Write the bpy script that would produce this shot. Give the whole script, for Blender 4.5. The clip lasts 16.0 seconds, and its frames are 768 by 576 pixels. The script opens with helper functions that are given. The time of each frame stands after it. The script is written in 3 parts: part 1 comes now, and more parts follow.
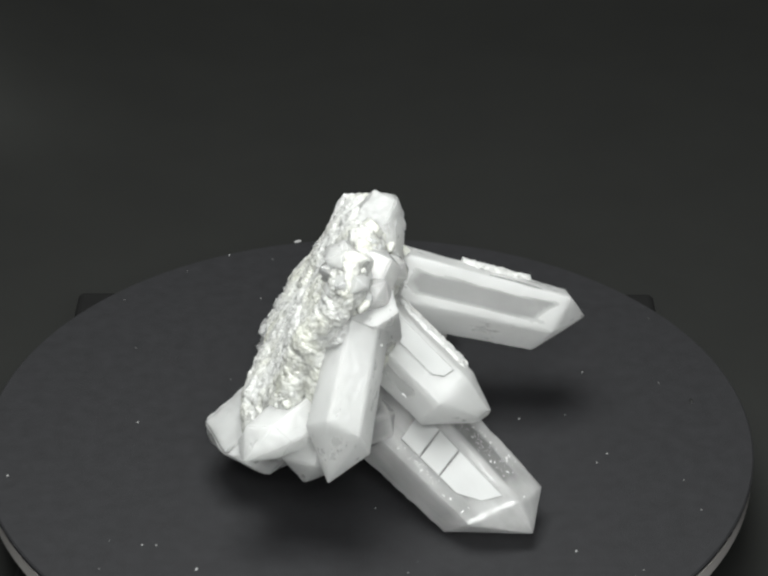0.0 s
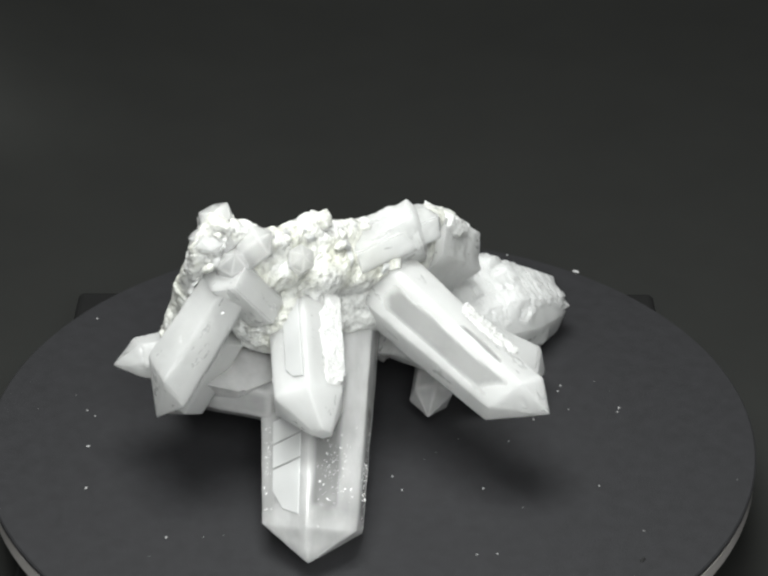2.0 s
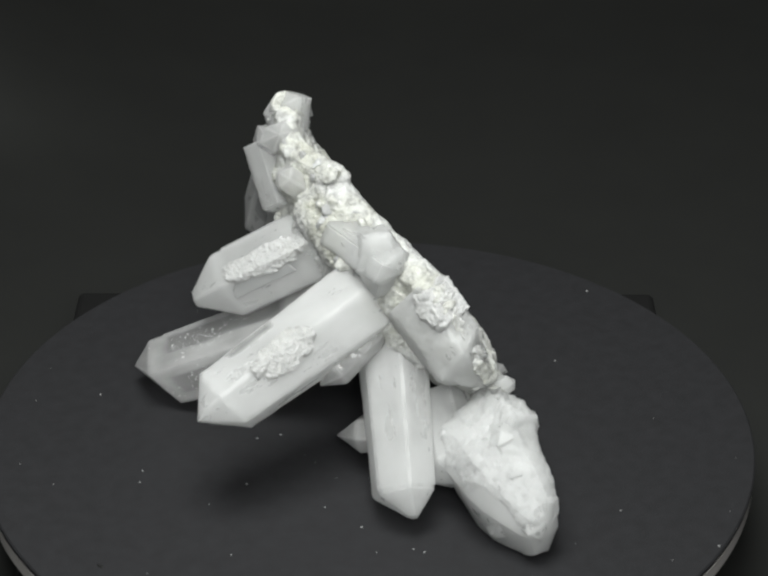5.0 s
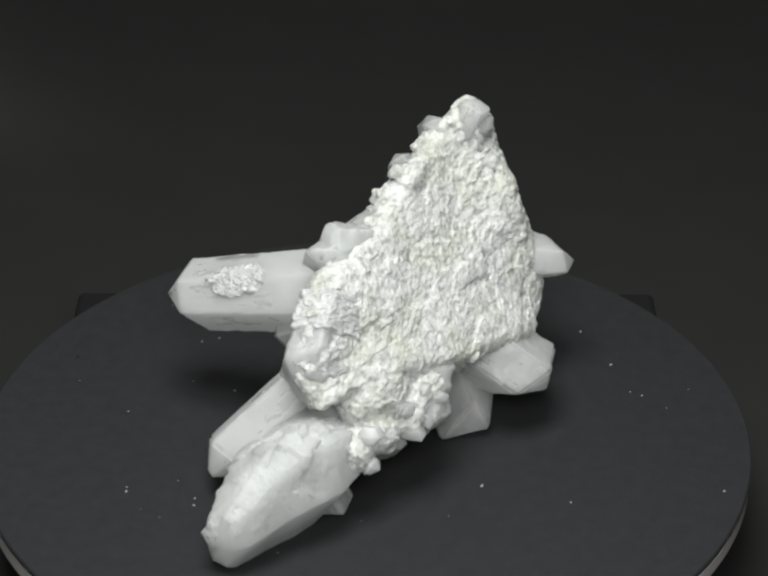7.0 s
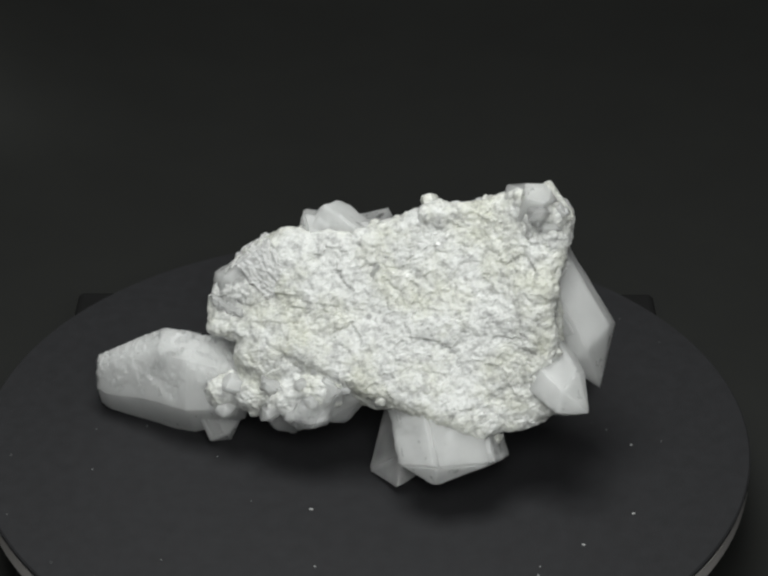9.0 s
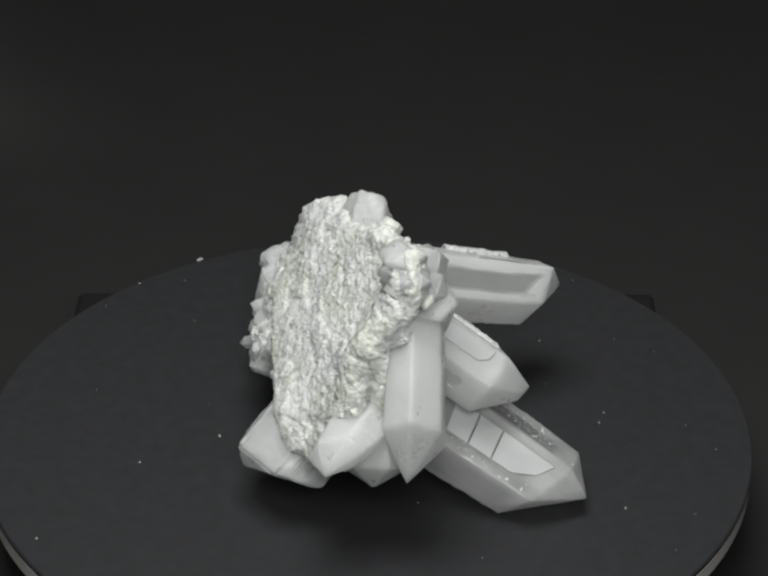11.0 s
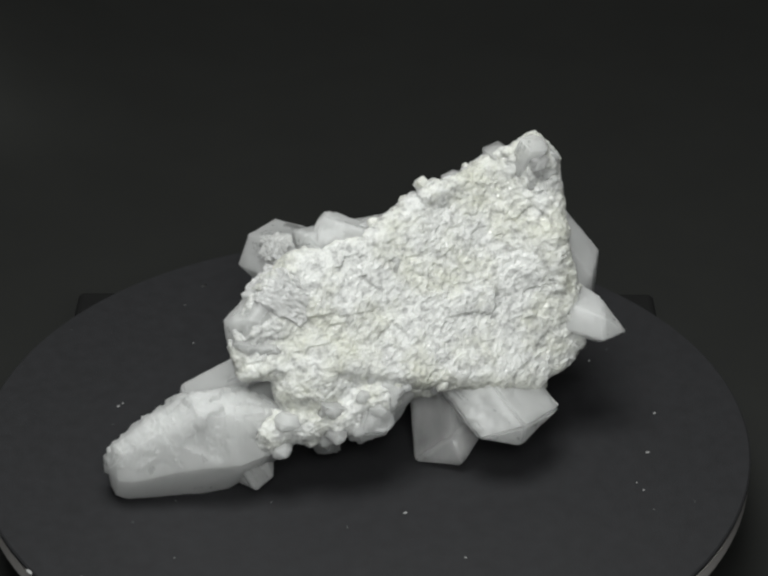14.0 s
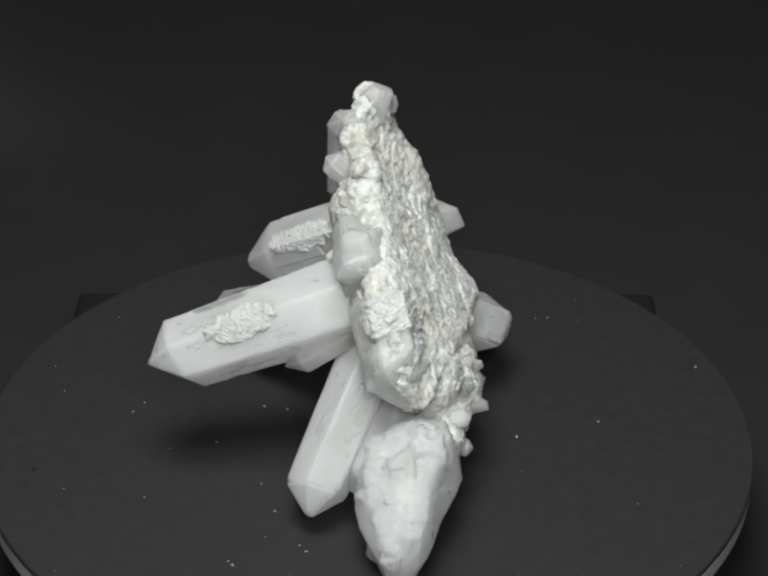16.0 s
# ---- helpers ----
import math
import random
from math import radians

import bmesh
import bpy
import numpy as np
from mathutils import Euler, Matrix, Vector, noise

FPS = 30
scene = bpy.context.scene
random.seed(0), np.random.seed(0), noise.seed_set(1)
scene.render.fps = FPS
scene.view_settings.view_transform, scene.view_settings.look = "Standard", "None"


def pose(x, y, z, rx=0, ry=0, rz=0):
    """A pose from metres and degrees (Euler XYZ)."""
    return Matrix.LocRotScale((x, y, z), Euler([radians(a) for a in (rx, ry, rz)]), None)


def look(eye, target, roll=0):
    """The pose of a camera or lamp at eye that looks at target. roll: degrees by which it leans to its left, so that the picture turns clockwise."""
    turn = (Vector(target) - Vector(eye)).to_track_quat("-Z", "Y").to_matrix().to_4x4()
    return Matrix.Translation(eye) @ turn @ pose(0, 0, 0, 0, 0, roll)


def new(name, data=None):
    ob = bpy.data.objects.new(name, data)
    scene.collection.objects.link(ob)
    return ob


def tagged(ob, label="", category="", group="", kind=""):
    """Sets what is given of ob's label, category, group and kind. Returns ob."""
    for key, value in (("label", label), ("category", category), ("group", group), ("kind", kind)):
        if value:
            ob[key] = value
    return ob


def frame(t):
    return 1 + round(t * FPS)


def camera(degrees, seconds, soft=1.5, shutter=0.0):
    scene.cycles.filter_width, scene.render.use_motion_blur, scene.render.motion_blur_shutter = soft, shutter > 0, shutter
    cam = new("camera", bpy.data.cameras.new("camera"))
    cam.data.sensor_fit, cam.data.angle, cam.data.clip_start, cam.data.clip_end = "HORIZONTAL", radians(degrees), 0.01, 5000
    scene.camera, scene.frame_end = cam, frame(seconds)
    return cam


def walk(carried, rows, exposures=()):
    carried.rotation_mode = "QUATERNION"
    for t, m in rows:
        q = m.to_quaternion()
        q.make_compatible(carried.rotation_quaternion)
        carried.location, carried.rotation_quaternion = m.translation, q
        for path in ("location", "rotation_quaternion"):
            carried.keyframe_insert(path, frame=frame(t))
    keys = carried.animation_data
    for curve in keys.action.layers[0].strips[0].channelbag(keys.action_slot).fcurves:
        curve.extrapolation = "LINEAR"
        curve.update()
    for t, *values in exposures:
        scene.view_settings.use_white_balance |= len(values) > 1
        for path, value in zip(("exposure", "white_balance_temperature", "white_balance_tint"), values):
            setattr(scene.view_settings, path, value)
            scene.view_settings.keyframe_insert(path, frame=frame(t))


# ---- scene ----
cam = camera(19.311, 16.0, soft=2.6)
# A hand-sized quartz cluster turns on a small motor turntable in a black photo box.
R = 0.1                                    # radius of the turntable's disc, metres

walk(cam, [(0.0, pose(0.00307, -0.49392, 0.33536, 59.36, 0, -0.11) @ pose(0, 0, 0, 0, 0, 0.19)),
           (16.0, pose(0.00307, -0.49392, 0.33536, 59.36, 0, -0.11) @ pose(0, 0, 0, 0, 0, 0.19))],
     exposures=[(0.0, -0.03), (1.0, 0.03), (2.0, 0.14), (3.0, -0.08), (4.0, -0.45), (6.5, -0.4), (8.0, -0.45), (8.5, -0.56), (9.0, -0.72), (9.5, -0.82), (12.0, -0.4), (12.5, -0.38), (13.5, -0.7), (14.5, -0.68), (15.5, -0.6), (16.0, -0.54)])

# turn of the disc and of what lies on it: seconds, degrees about the vertical
TURN = [(0.0, 0.0), (0.5, -8.4), (1.0, -18.2), (1.5, -32.6), (2.0, -48.9), (2.5, -63.8), (3.0, -81.2),
        (3.5, -96.4), (4.0, -113.1), (4.5, -129.3), (5.0, -145.6), (5.5, -162.0), (6.0, -178.3), (6.5, -194.7),
        (7.0, -211.3), (7.5, -227.4), (8.0, -244.7), (8.5, -261.2), (9.0, -280.0), (9.5, -296.7), (10.0, -313.4),
        (10.5, -330.0), (10.8, -339.6), (10.97, -342.8), (11.14, -339.6), (11.5, -327.0), (12.0, -309.7), (12.5, -295.0),
        (13.0, -278.6), (13.5, -262.9), (14.0, -245.0), (14.5, -229.0), (15.0, -210.9), (15.5, -193.6), (16.0, -175.5)]

# ---- light ----
world = bpy.data.worlds.new("world")
scene.world = world
world.use_nodes = True
world.node_tree.nodes["Background"].inputs[0].default_value = (0.9, 0.95, 1.0, 1)
world.node_tree.nodes["Background"].inputs[1].default_value = 0.022


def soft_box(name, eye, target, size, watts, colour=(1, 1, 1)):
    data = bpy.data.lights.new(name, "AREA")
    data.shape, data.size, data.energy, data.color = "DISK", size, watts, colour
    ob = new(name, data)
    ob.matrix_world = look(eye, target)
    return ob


soft_box("top_lamp", (-0.04, -0.11, 0.55), (0, 0, 0.02), 0.3, 3.8, (0.975, 1.0, 0.975))
# unseen fill added just above the camera to brighten the crystals' front faces
soft_box("front_fill_lamp", (0.03, -0.52, 0.44), (0, 0, 0.02), 0.24, 3.1, (0.975, 1.0, 0.975))


# ---- materials ----
def material(name):
    m = bpy.data.materials.new(name)
    m.use_nodes = True
    nt = m.node_tree
    return m, nt, nt.nodes["Principled BSDF"]


def tex_noise(nt, coords, scale, detail=5.0, rough=0.55, stretch=None):
    n = nt.nodes.new("ShaderNodeTexNoise")
    n.inputs["Scale"].default_value, n.inputs["Detail"].default_value, n.inputs["Roughness"].default_value = scale, detail, rough
    if stretch:
        mp = nt.nodes.new("ShaderNodeMapping")
        mp.inputs["Scale"].default_value = stretch
        nt.links.new(coords, mp.inputs["Vector"])
        coords = mp.outputs["Vector"]
    nt.links.new(coords, n.inputs["Vector"])
    return n.outputs["Fac"]


def ramp(nt, fac, stops):
    r = nt.nodes.new("ShaderNodeValToRGB")
    els = r.color_ramp.elements
    while len(els) < len(stops):
        els.new(0.5)
    for e, (p, col) in zip(els, stops):
        e.position = p
        e.color = (*col, 1) if not isinstance(col, float) else (col, col, col, 1)
    nt.links.new(fac, r.inputs["Fac"])
    return r.outputs["Color"]


def bump(nt, bsdf, height, strength, distance, prev=None):
    b = nt.nodes.new("ShaderNodeBump")
    b.inputs["Strength"].default_value, b.inputs["Distance"].default_value = strength, distance
    nt.links.new(height, b.inputs["Height"])
    if prev:
        nt.links.new(prev, b.inputs["Normal"])
    nt.links.new(b.outputs["Normal"], bsdf.inputs["Normal"])
    return b.outputs["Normal"]


def quartz(name, clear, rough, glow=0.45, veiled=0.35, tint=(0.96, 0.97, 0.965), soak=1.0):
    """Milky quartz. clear: how much passes straight through; glow: how much is scattered on through the body."""
    m, nt, b = material(name)
    co = nt.nodes.new("ShaderNodeTexCoord").outputs["Object"]
    veil = tex_noise(nt, co, 70, 3, 0.5)
    streak = tex_noise(nt, co, 260, 5, 0.65, (1.0, 1.0, 0.3))
    lines = tex_noise(nt, co, 60, 3, 0.55, (0.25, 0.25, 8.0))
    fleck = tex_noise(nt, co, 700, 2, 0.5)
    both = nt.nodes.new("ShaderNodeMix")
    both.inputs[0].default_value = 0.4
    nt.links.new(veil, both.inputs[2])
    nt.links.new(streak, both.inputs[3])
    mist = both.outputs[0]
    nt.links.new(ramp(nt, mist, [(0.3, tuple(v * 0.88 for v in tint)), (0.62, tint)]), b.inputs["Base Color"])
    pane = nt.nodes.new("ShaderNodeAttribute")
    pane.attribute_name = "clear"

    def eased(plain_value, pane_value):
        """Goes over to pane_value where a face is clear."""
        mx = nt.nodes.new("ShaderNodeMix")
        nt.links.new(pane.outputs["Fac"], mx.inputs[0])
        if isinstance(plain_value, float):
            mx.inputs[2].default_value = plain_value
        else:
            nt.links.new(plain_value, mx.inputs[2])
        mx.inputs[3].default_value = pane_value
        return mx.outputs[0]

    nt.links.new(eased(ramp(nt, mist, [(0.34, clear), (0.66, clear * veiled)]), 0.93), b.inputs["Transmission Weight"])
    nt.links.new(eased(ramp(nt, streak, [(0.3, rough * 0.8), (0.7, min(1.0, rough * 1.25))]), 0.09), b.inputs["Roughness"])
    b.inputs["Specular IOR Level"].default_value = 0.3
    b.inputs["IOR"].default_value = 1.5
    b.inputs["Subsurface Weight"].default_value = soak
    b.inputs["Subsurface Radius"].default_value = (1.0, 1.0, 1.0)
    b.inputs["Subsurface Scale"].default_value = 0.006
    n1 = bump(nt, b, lines, 0.06, 0.0004)
    n2 = bump(nt, b, mist, 0.15, 0.001, n1)
    bump(nt, b, fleck, 0.14, 0.0002, n2)
    through_light = nt.nodes.new("ShaderNodeBsdfTranslucent")
    through_light.inputs["Color"].default_value = (*tint, 1)
    blend = nt.nodes.new("ShaderNodeMixShader")
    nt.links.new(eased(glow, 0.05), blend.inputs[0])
    nt.links.new(b.outputs[0], blend.inputs[1])
    nt.links.new(through_light.outputs[0], blend.inputs[2])
    nt.links.new(blend.outputs[0], nt.nodes["Material Output"].inputs["Surface"])
    return m


def crust(name, light, dark, spread, soak=0.0, depth=1.0):
    """Sugary white rock: fine quartz and feldspar grains, stained in places."""
    m, nt, b = material(name)
    co = nt.nodes.new("ShaderNodeTexCoord").outputs["Object"]
    grain = tex_noise(nt, co, 380, 7, 0.72)
    patch = tex_noise(nt, co, 60, 4, 0.6)
    mix = nt.nodes.new("ShaderNodeMix")
    mix.data_type, mix.blend_type = "RGBA", "MULTIPLY"
    mix.inputs[0].default_value = 1.0
    nt.links.new(ramp(nt, grain, [(0.36, dark), (0.52, light), (1.0, light)]), mix.inputs[6])
    nt.links.new(ramp(nt, patch, [(0.3, spread), (0.55, (1, 1, 1))]), mix.inputs[7])
    nt.links.new(mix.outputs[2], b.inputs["Base Color"])
    cells = nt.nodes.new("ShaderNodeTexVoronoi")
    cells.inputs["Scale"].default_value = 900
    nt.links.new(co, cells.inputs["Vector"])
    split = nt.nodes.new("ShaderNodeSeparateColor")
    nt.links.new(cells.outputs["Color"], split.inputs[0])
    nt.links.new(ramp(nt, split.outputs[0], [(0.12, 0.12), (0.3, 0.6)]), b.inputs["Roughness"])
    b.inputs["Subsurface Weight"].default_value = soak
    b.inputs["Subsurface Radius"].default_value = (1.0, 1.0, 1.0)
    b.inputs["Subsurface Scale"].default_value = 0.0022
    n1 = bump(nt, b, tex_noise(nt, co, 260, 5, 0.65), 0.35 * depth, 0.0006)
    n2 = bump(nt, b, cells.outputs["Distance"], 0.6 * depth, 0.0005, n1)
    bump(nt, b, grain, 0.55 * depth, 0.0004, n2)
    return m


M_QUARTZ = quartz("milky_quartz", 0.3, 0.36, 0.3, 0.5, (0.965, 0.97, 0.965))
M_CLEAR = quartz("clear_quartz", 0.62, 0.17, 0.2, 0.6, (0.975, 0.975, 0.975))
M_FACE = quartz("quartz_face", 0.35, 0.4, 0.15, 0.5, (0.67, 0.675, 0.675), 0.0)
M_ROCK = crust("white_rock", (0.74, 0.745, 0.73), (0.44, 0.44, 0.435), (0.86, 0.86, 0.76), 0.8, 0.75)
M_CHUNK = crust("white_quartz", (0.66, 0.67, 0.665), (0.58, 0.59, 0.585), (0.95, 0.95, 0.95))
M_CRUST = crust("white_crust", (0.95, 0.95, 0.945), (0.84, 0.84, 0.84), (0.95, 0.95, 0.94), 0.0, 0.5)


def plain(name, colour, rough, spots=0.15, scale=90, bump_by=0.0):
    m, nt, b = material(name)
    co = nt.nodes.new("ShaderNodeTexCoord").outputs["Object"]
    f = tex_noise(nt, co, scale, 6, 0.6)
    lo, hi = tuple(c * (1 - spots) for c in colour), tuple(c * (1 + spots) for c in colour)
    nt.links.new(ramp(nt, f, [(0.3, lo), (0.7, hi)]), b.inputs["Base Color"])
    b.inputs["Roughness"].default_value = rough
    if bump_by:
        bump(nt, b, tex_noise(nt, co, 1800, 3, 0.6), 0.4, bump_by)
    return m


M_TOP = plain("black_mat", (0.0146, 0.0145, 0.0166), 0.75, 0.19, 240, 0.0003)
M_EDGE = plain("black_edge", (0.012, 0.012, 0.012), 0.6)
M_RIM = plain("white_rim", (0.5, 0.475, 0.46), 0.45, 0.1)
M_BASE = plain("black_plastic", (0.008, 0.008, 0.008), 0.55)
M_CLOTH = plain("black_cloth", (0.0119, 0.0125, 0.0112), 0.85, 0.1, 30, 0.0003)
M_DUST = plain("white_dust", (0.36, 0.36, 0.36), 0.6)


# ---- helpers of the build ----
def mesh_of(name, bm, mat, smooth=False):
    me = bpy.data.meshes.new(name)
    bm.normal_update()
    bm.to_mesh(me)
    bm.free()
    me.materials.append(mat)
    if smooth:
        for p in me.polygons:
            p.use_smooth = True
    return me


def part(name, bm, mat, parent, label="", smooth=False, m=None):
    ob = new(name, mesh_of(name, bm, mat, smooth))
    ob.parent = parent
    if m is not None:
        ob.matrix_local = m
    return tagged(ob, label)


def revolve(profile, steps=160):
    """A closed solid turned about z from (radius, height) pairs that begin and end on the axis."""
    bm = bmesh.new()
    rings = []
    for r, z in profile:
        if r < 1e-6:
            rings.append([bm.verts.new((0, 0, z))])
        else:
            rings.append([bm.verts.new((r * math.cos(2 * math.pi * k / steps), r * math.sin(2 * math.pi * k / steps), z)) for k in range(steps)])
    for a, b in zip(rings, rings[1:]):
        for k in range(steps):
            q = (k + 1) % steps
            loop = [a[k % len(a)], a[q % len(a)], b[q % len(b)], b[k % len(b)]]
            loop = list(dict.fromkeys(loop))
            if len(loop) > 2:
                bm.faces.new(loop)
    bmesh.ops.recalc_face_normals(bm, faces=bm.faces)
    return bm


def box(x0, x1, y0, y1, z0, z1, edge=0.0015):
    bm = bmesh.new()
    bmesh.ops.create_cube(bm, size=1, matrix=Matrix.Translation(((x0 + x1) / 2, (y0 + y1) / 2, (z0 + z1) / 2)) @ Matrix.Diagonal((x1 - x0, y1 - y0, z1 - z0, 1)))
    if edge:
        bmesh.ops.bevel(bm, geom=bm.edges[:], offset=edge, segments=3, affect="EDGES", profile=0.5)
    return bm


# ---- the photo box: one black cloth that lies on the table and rises behind ----
def cloth_sweep():
    bm = bmesh.new()
    nx, prof = 120, []
    for k in range(90):
        prof.append((-1.2 + 1.55 * (k / 89) ** 0.5, -0.034))
    for k in range(1, 17):
        a = math.pi / 2 * k / 16
        prof.append((0.35 + 0.15 * math.sin(a), -0.034 + 0.15 * (1 - math.cos(a))))
    for k in range(1, 16):
        prof.append((0.5, 0.116 + 0.9 * k / 15))
    grid = []
    for i in range(nx + 1):
        x = -0.9 + 1.8 * i / nx
        row = []
        for y, z in prof:
            fold = 0.0
            if z > 0.0:
                fold = 0.012 * noise.noise(Vector((x * 4, z * 2.0, 3.1)))
            crease = 0.5 + 0.5 * math.tanh((y - 0.235) / 0.022)
            lift = 0.035 * math.exp(-((x + 0.16) / 0.045) ** 2) * crease * math.exp(-((y - 0.2) / 0.2) ** 2)
            row.append(bm.verts.new((x, y + fold, z + lift)))
        grid.append(row)
    for i in range(nx):
        for j in range(len(prof) - 1):
            bm.faces.new((grid[i][j], grid[i + 1][j], grid[i + 1][j + 1], grid[i][j + 1]))
    return bm


backdrop = new("backdrop", mesh_of("backdrop", cloth_sweep(), M_CLOTH, True))
tagged(backdrop, "matt black cloth sweep behind and under the turntable", "backdrop", kind="structure")


# ---- the turntable: a square black housing that stands still, and the disc that turns on it ----
housing = new("turntable_housing")
tagged(housing, "square black plastic turntable housing on the black cloth", "turntable")
part("body", box(-0.0877, 0.0852, -0.0915, 0.0895, -0.0335, -0.0115, 0.002), M_BASE, housing)
part("spindle", revolve([(0, -0.0115), (0.012, -0.0115), (0.012, -0.0068), (0, -0.0068)], 32), M_BASE, housing)

disc = new("turntable_disc")
tagged(disc, "round turntable disc with matt black top and pale rim", "turntable disc")
part("platter", revolve([(0, -0.0066), (0.1000, -0.0066), (0.1006, -0.0060), (0.1006, -0.0022), (0.1000, -0.0019), (0, -0.0019)]), M_RIM, disc, "pale plastic platter rim", m=pose(0.00015, 0.0008, 0))
part("mat", revolve([(0, -0.0018), (0.1004, -0.0018), (0.1008, -0.0014), (0.1008, -0.0004), (0.1004, 0.0), (0, 0.0)]), M_TOP, disc, "matt black top sheet", m=pose(0.00015, 0.0008, 0))


SPECKS = [(-0.61, 0.02), (0.02, -0.36), (-0.55, -0.515), (-0.515, -0.515), (0.59, -0.16), (0.51, -0.535), (-0.92, -0.225), (-0.42, 0.91), (0.40, 0.04),
          (0.27, -0.12), (0.205, 0.50), (0.38, 0.55), (0.29, 0.235), (0.585, 0.27), (0.19, 0.525), (-0.385, 0.075), (-0.41, -0.61), (-0.26, -0.72), (0.04, -0.69),
          (0.62, -0.12), (0.21, -0.10), (0.26, 0.355), (0.37, 0.566)]


def dust():
    bm = bmesh.new()
    rnd = random.Random(4)
    spots = [(x * R, y * R, 0.00026 * rnd.uniform(0.8, 1.3)) for x, y in SPECKS]
    for k in range(28):
        a, r = rnd.uniform(0, 2 * math.pi), 0.098 * math.sqrt(rnd.random())
        spots.append((r * math.cos(a), r * math.sin(a), 0.00012 * rnd.uniform(0.7, 1.3)))
    for x, y, s in spots:
        bmesh.ops.create_icosphere(bm, subdivisions=1, radius=s, matrix=Matrix.Translation((x, y, s * 0.5)) @ Euler((0, 0, rnd.uniform(0, 3))).to_matrix().to_4x4() @ Matrix.Diagonal((1 + rnd.random(), 1, 0.7, 1)))
    return bm


tagged(part("dust", dust(), M_DUST, disc, "white dust specks"), kind="stuff")


def flake(x, y, z, size, mat, name, label):
    bm = bmesh.new()
    bmesh.ops.create_icosphere(bm, subdivisions=2, radius=1.0, matrix=pose(x * R, y * R, z, 0, 0, math.degrees(math.atan2(y, x)) + 90) @ Matrix.Diagonal((size, size * 0.45, size * 0.45, 1)))
    for v in bm.verts:
        v.co += Vector((0.2, 0.2, 0.2)) * size * noise.noise(v.co / size)
    part(name, bm, mat, disc, label)


flake(-0.218, 0.998, 0.0, 0.0011, M_DUST, "rim_flake", "white flake on the rim")
flake(0.868, 0.13, -0.0001, 0.0012, M_EDGE, "dark_spot", "small black mark")

# ---- the quartz cluster ----
cluster = new("quartz_cluster")
tagged(cluster, "white milky quartz crystal cluster on rough rock, lying on the turntable", "crystal cluster")


def growth_step(ob, low, high, k, f0, f1, w0, w1, h, mat, broken=False):
    """A thin terrace on the prism face k, from f0 to f1 along it and w0 to w1 across it, with slanting ends."""
    bm = bmesh.new()
    a0, a1, b0, b1 = low[k], high[k], low[(k + 1) % 6], high[(k + 1) % 6]
    out = (b0 - a0).cross(a1 - a0).normalized()
    if out.dot(Vector((a0.x + b0.x, a0.y + b0.y, 0))) < 0:
        out = -out
    at = lambda f, w: a0.lerp(a1, f).lerp(b0.lerp(b1, f), w)
    ring = [at(f0, w0), at(f0 + 0.05, w1), at(f1 - 0.1, w1), at(f1 - 0.02, 0.4 * w0 + 0.6 * w1), at(f1, w0)]
    if broken:
        ring = [at(f0, w0), at(f0 + 0.05, w1), at(f1 + 0.05, w1), at(f1, w0)]
    mid = sum(ring, Vector()) / len(ring)
    foot = [bm.verts.new(q - out * 0.0012) for q in ring]
    lid = [bm.verts.new(q.lerp(mid, 0.02) + out * h) for q in ring]
    bm.faces.new(lid)
    for i in range(len(ring)):
        j = (i + 1) % len(ring)
        bm.faces.new((foot[i], foot[j], lid[j], lid[i]))
    bm.faces.new(foot[::-1])
    bmesh.ops.recalc_face_normals(bm, faces=bm.faces)
    bmesh.ops.bevel(bm, geom=[e for e in bm.edges if all(v in lid for v in e.verts)], offset=0.0002, segments=2, affect="EDGES", profile=0.5)
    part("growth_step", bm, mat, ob)


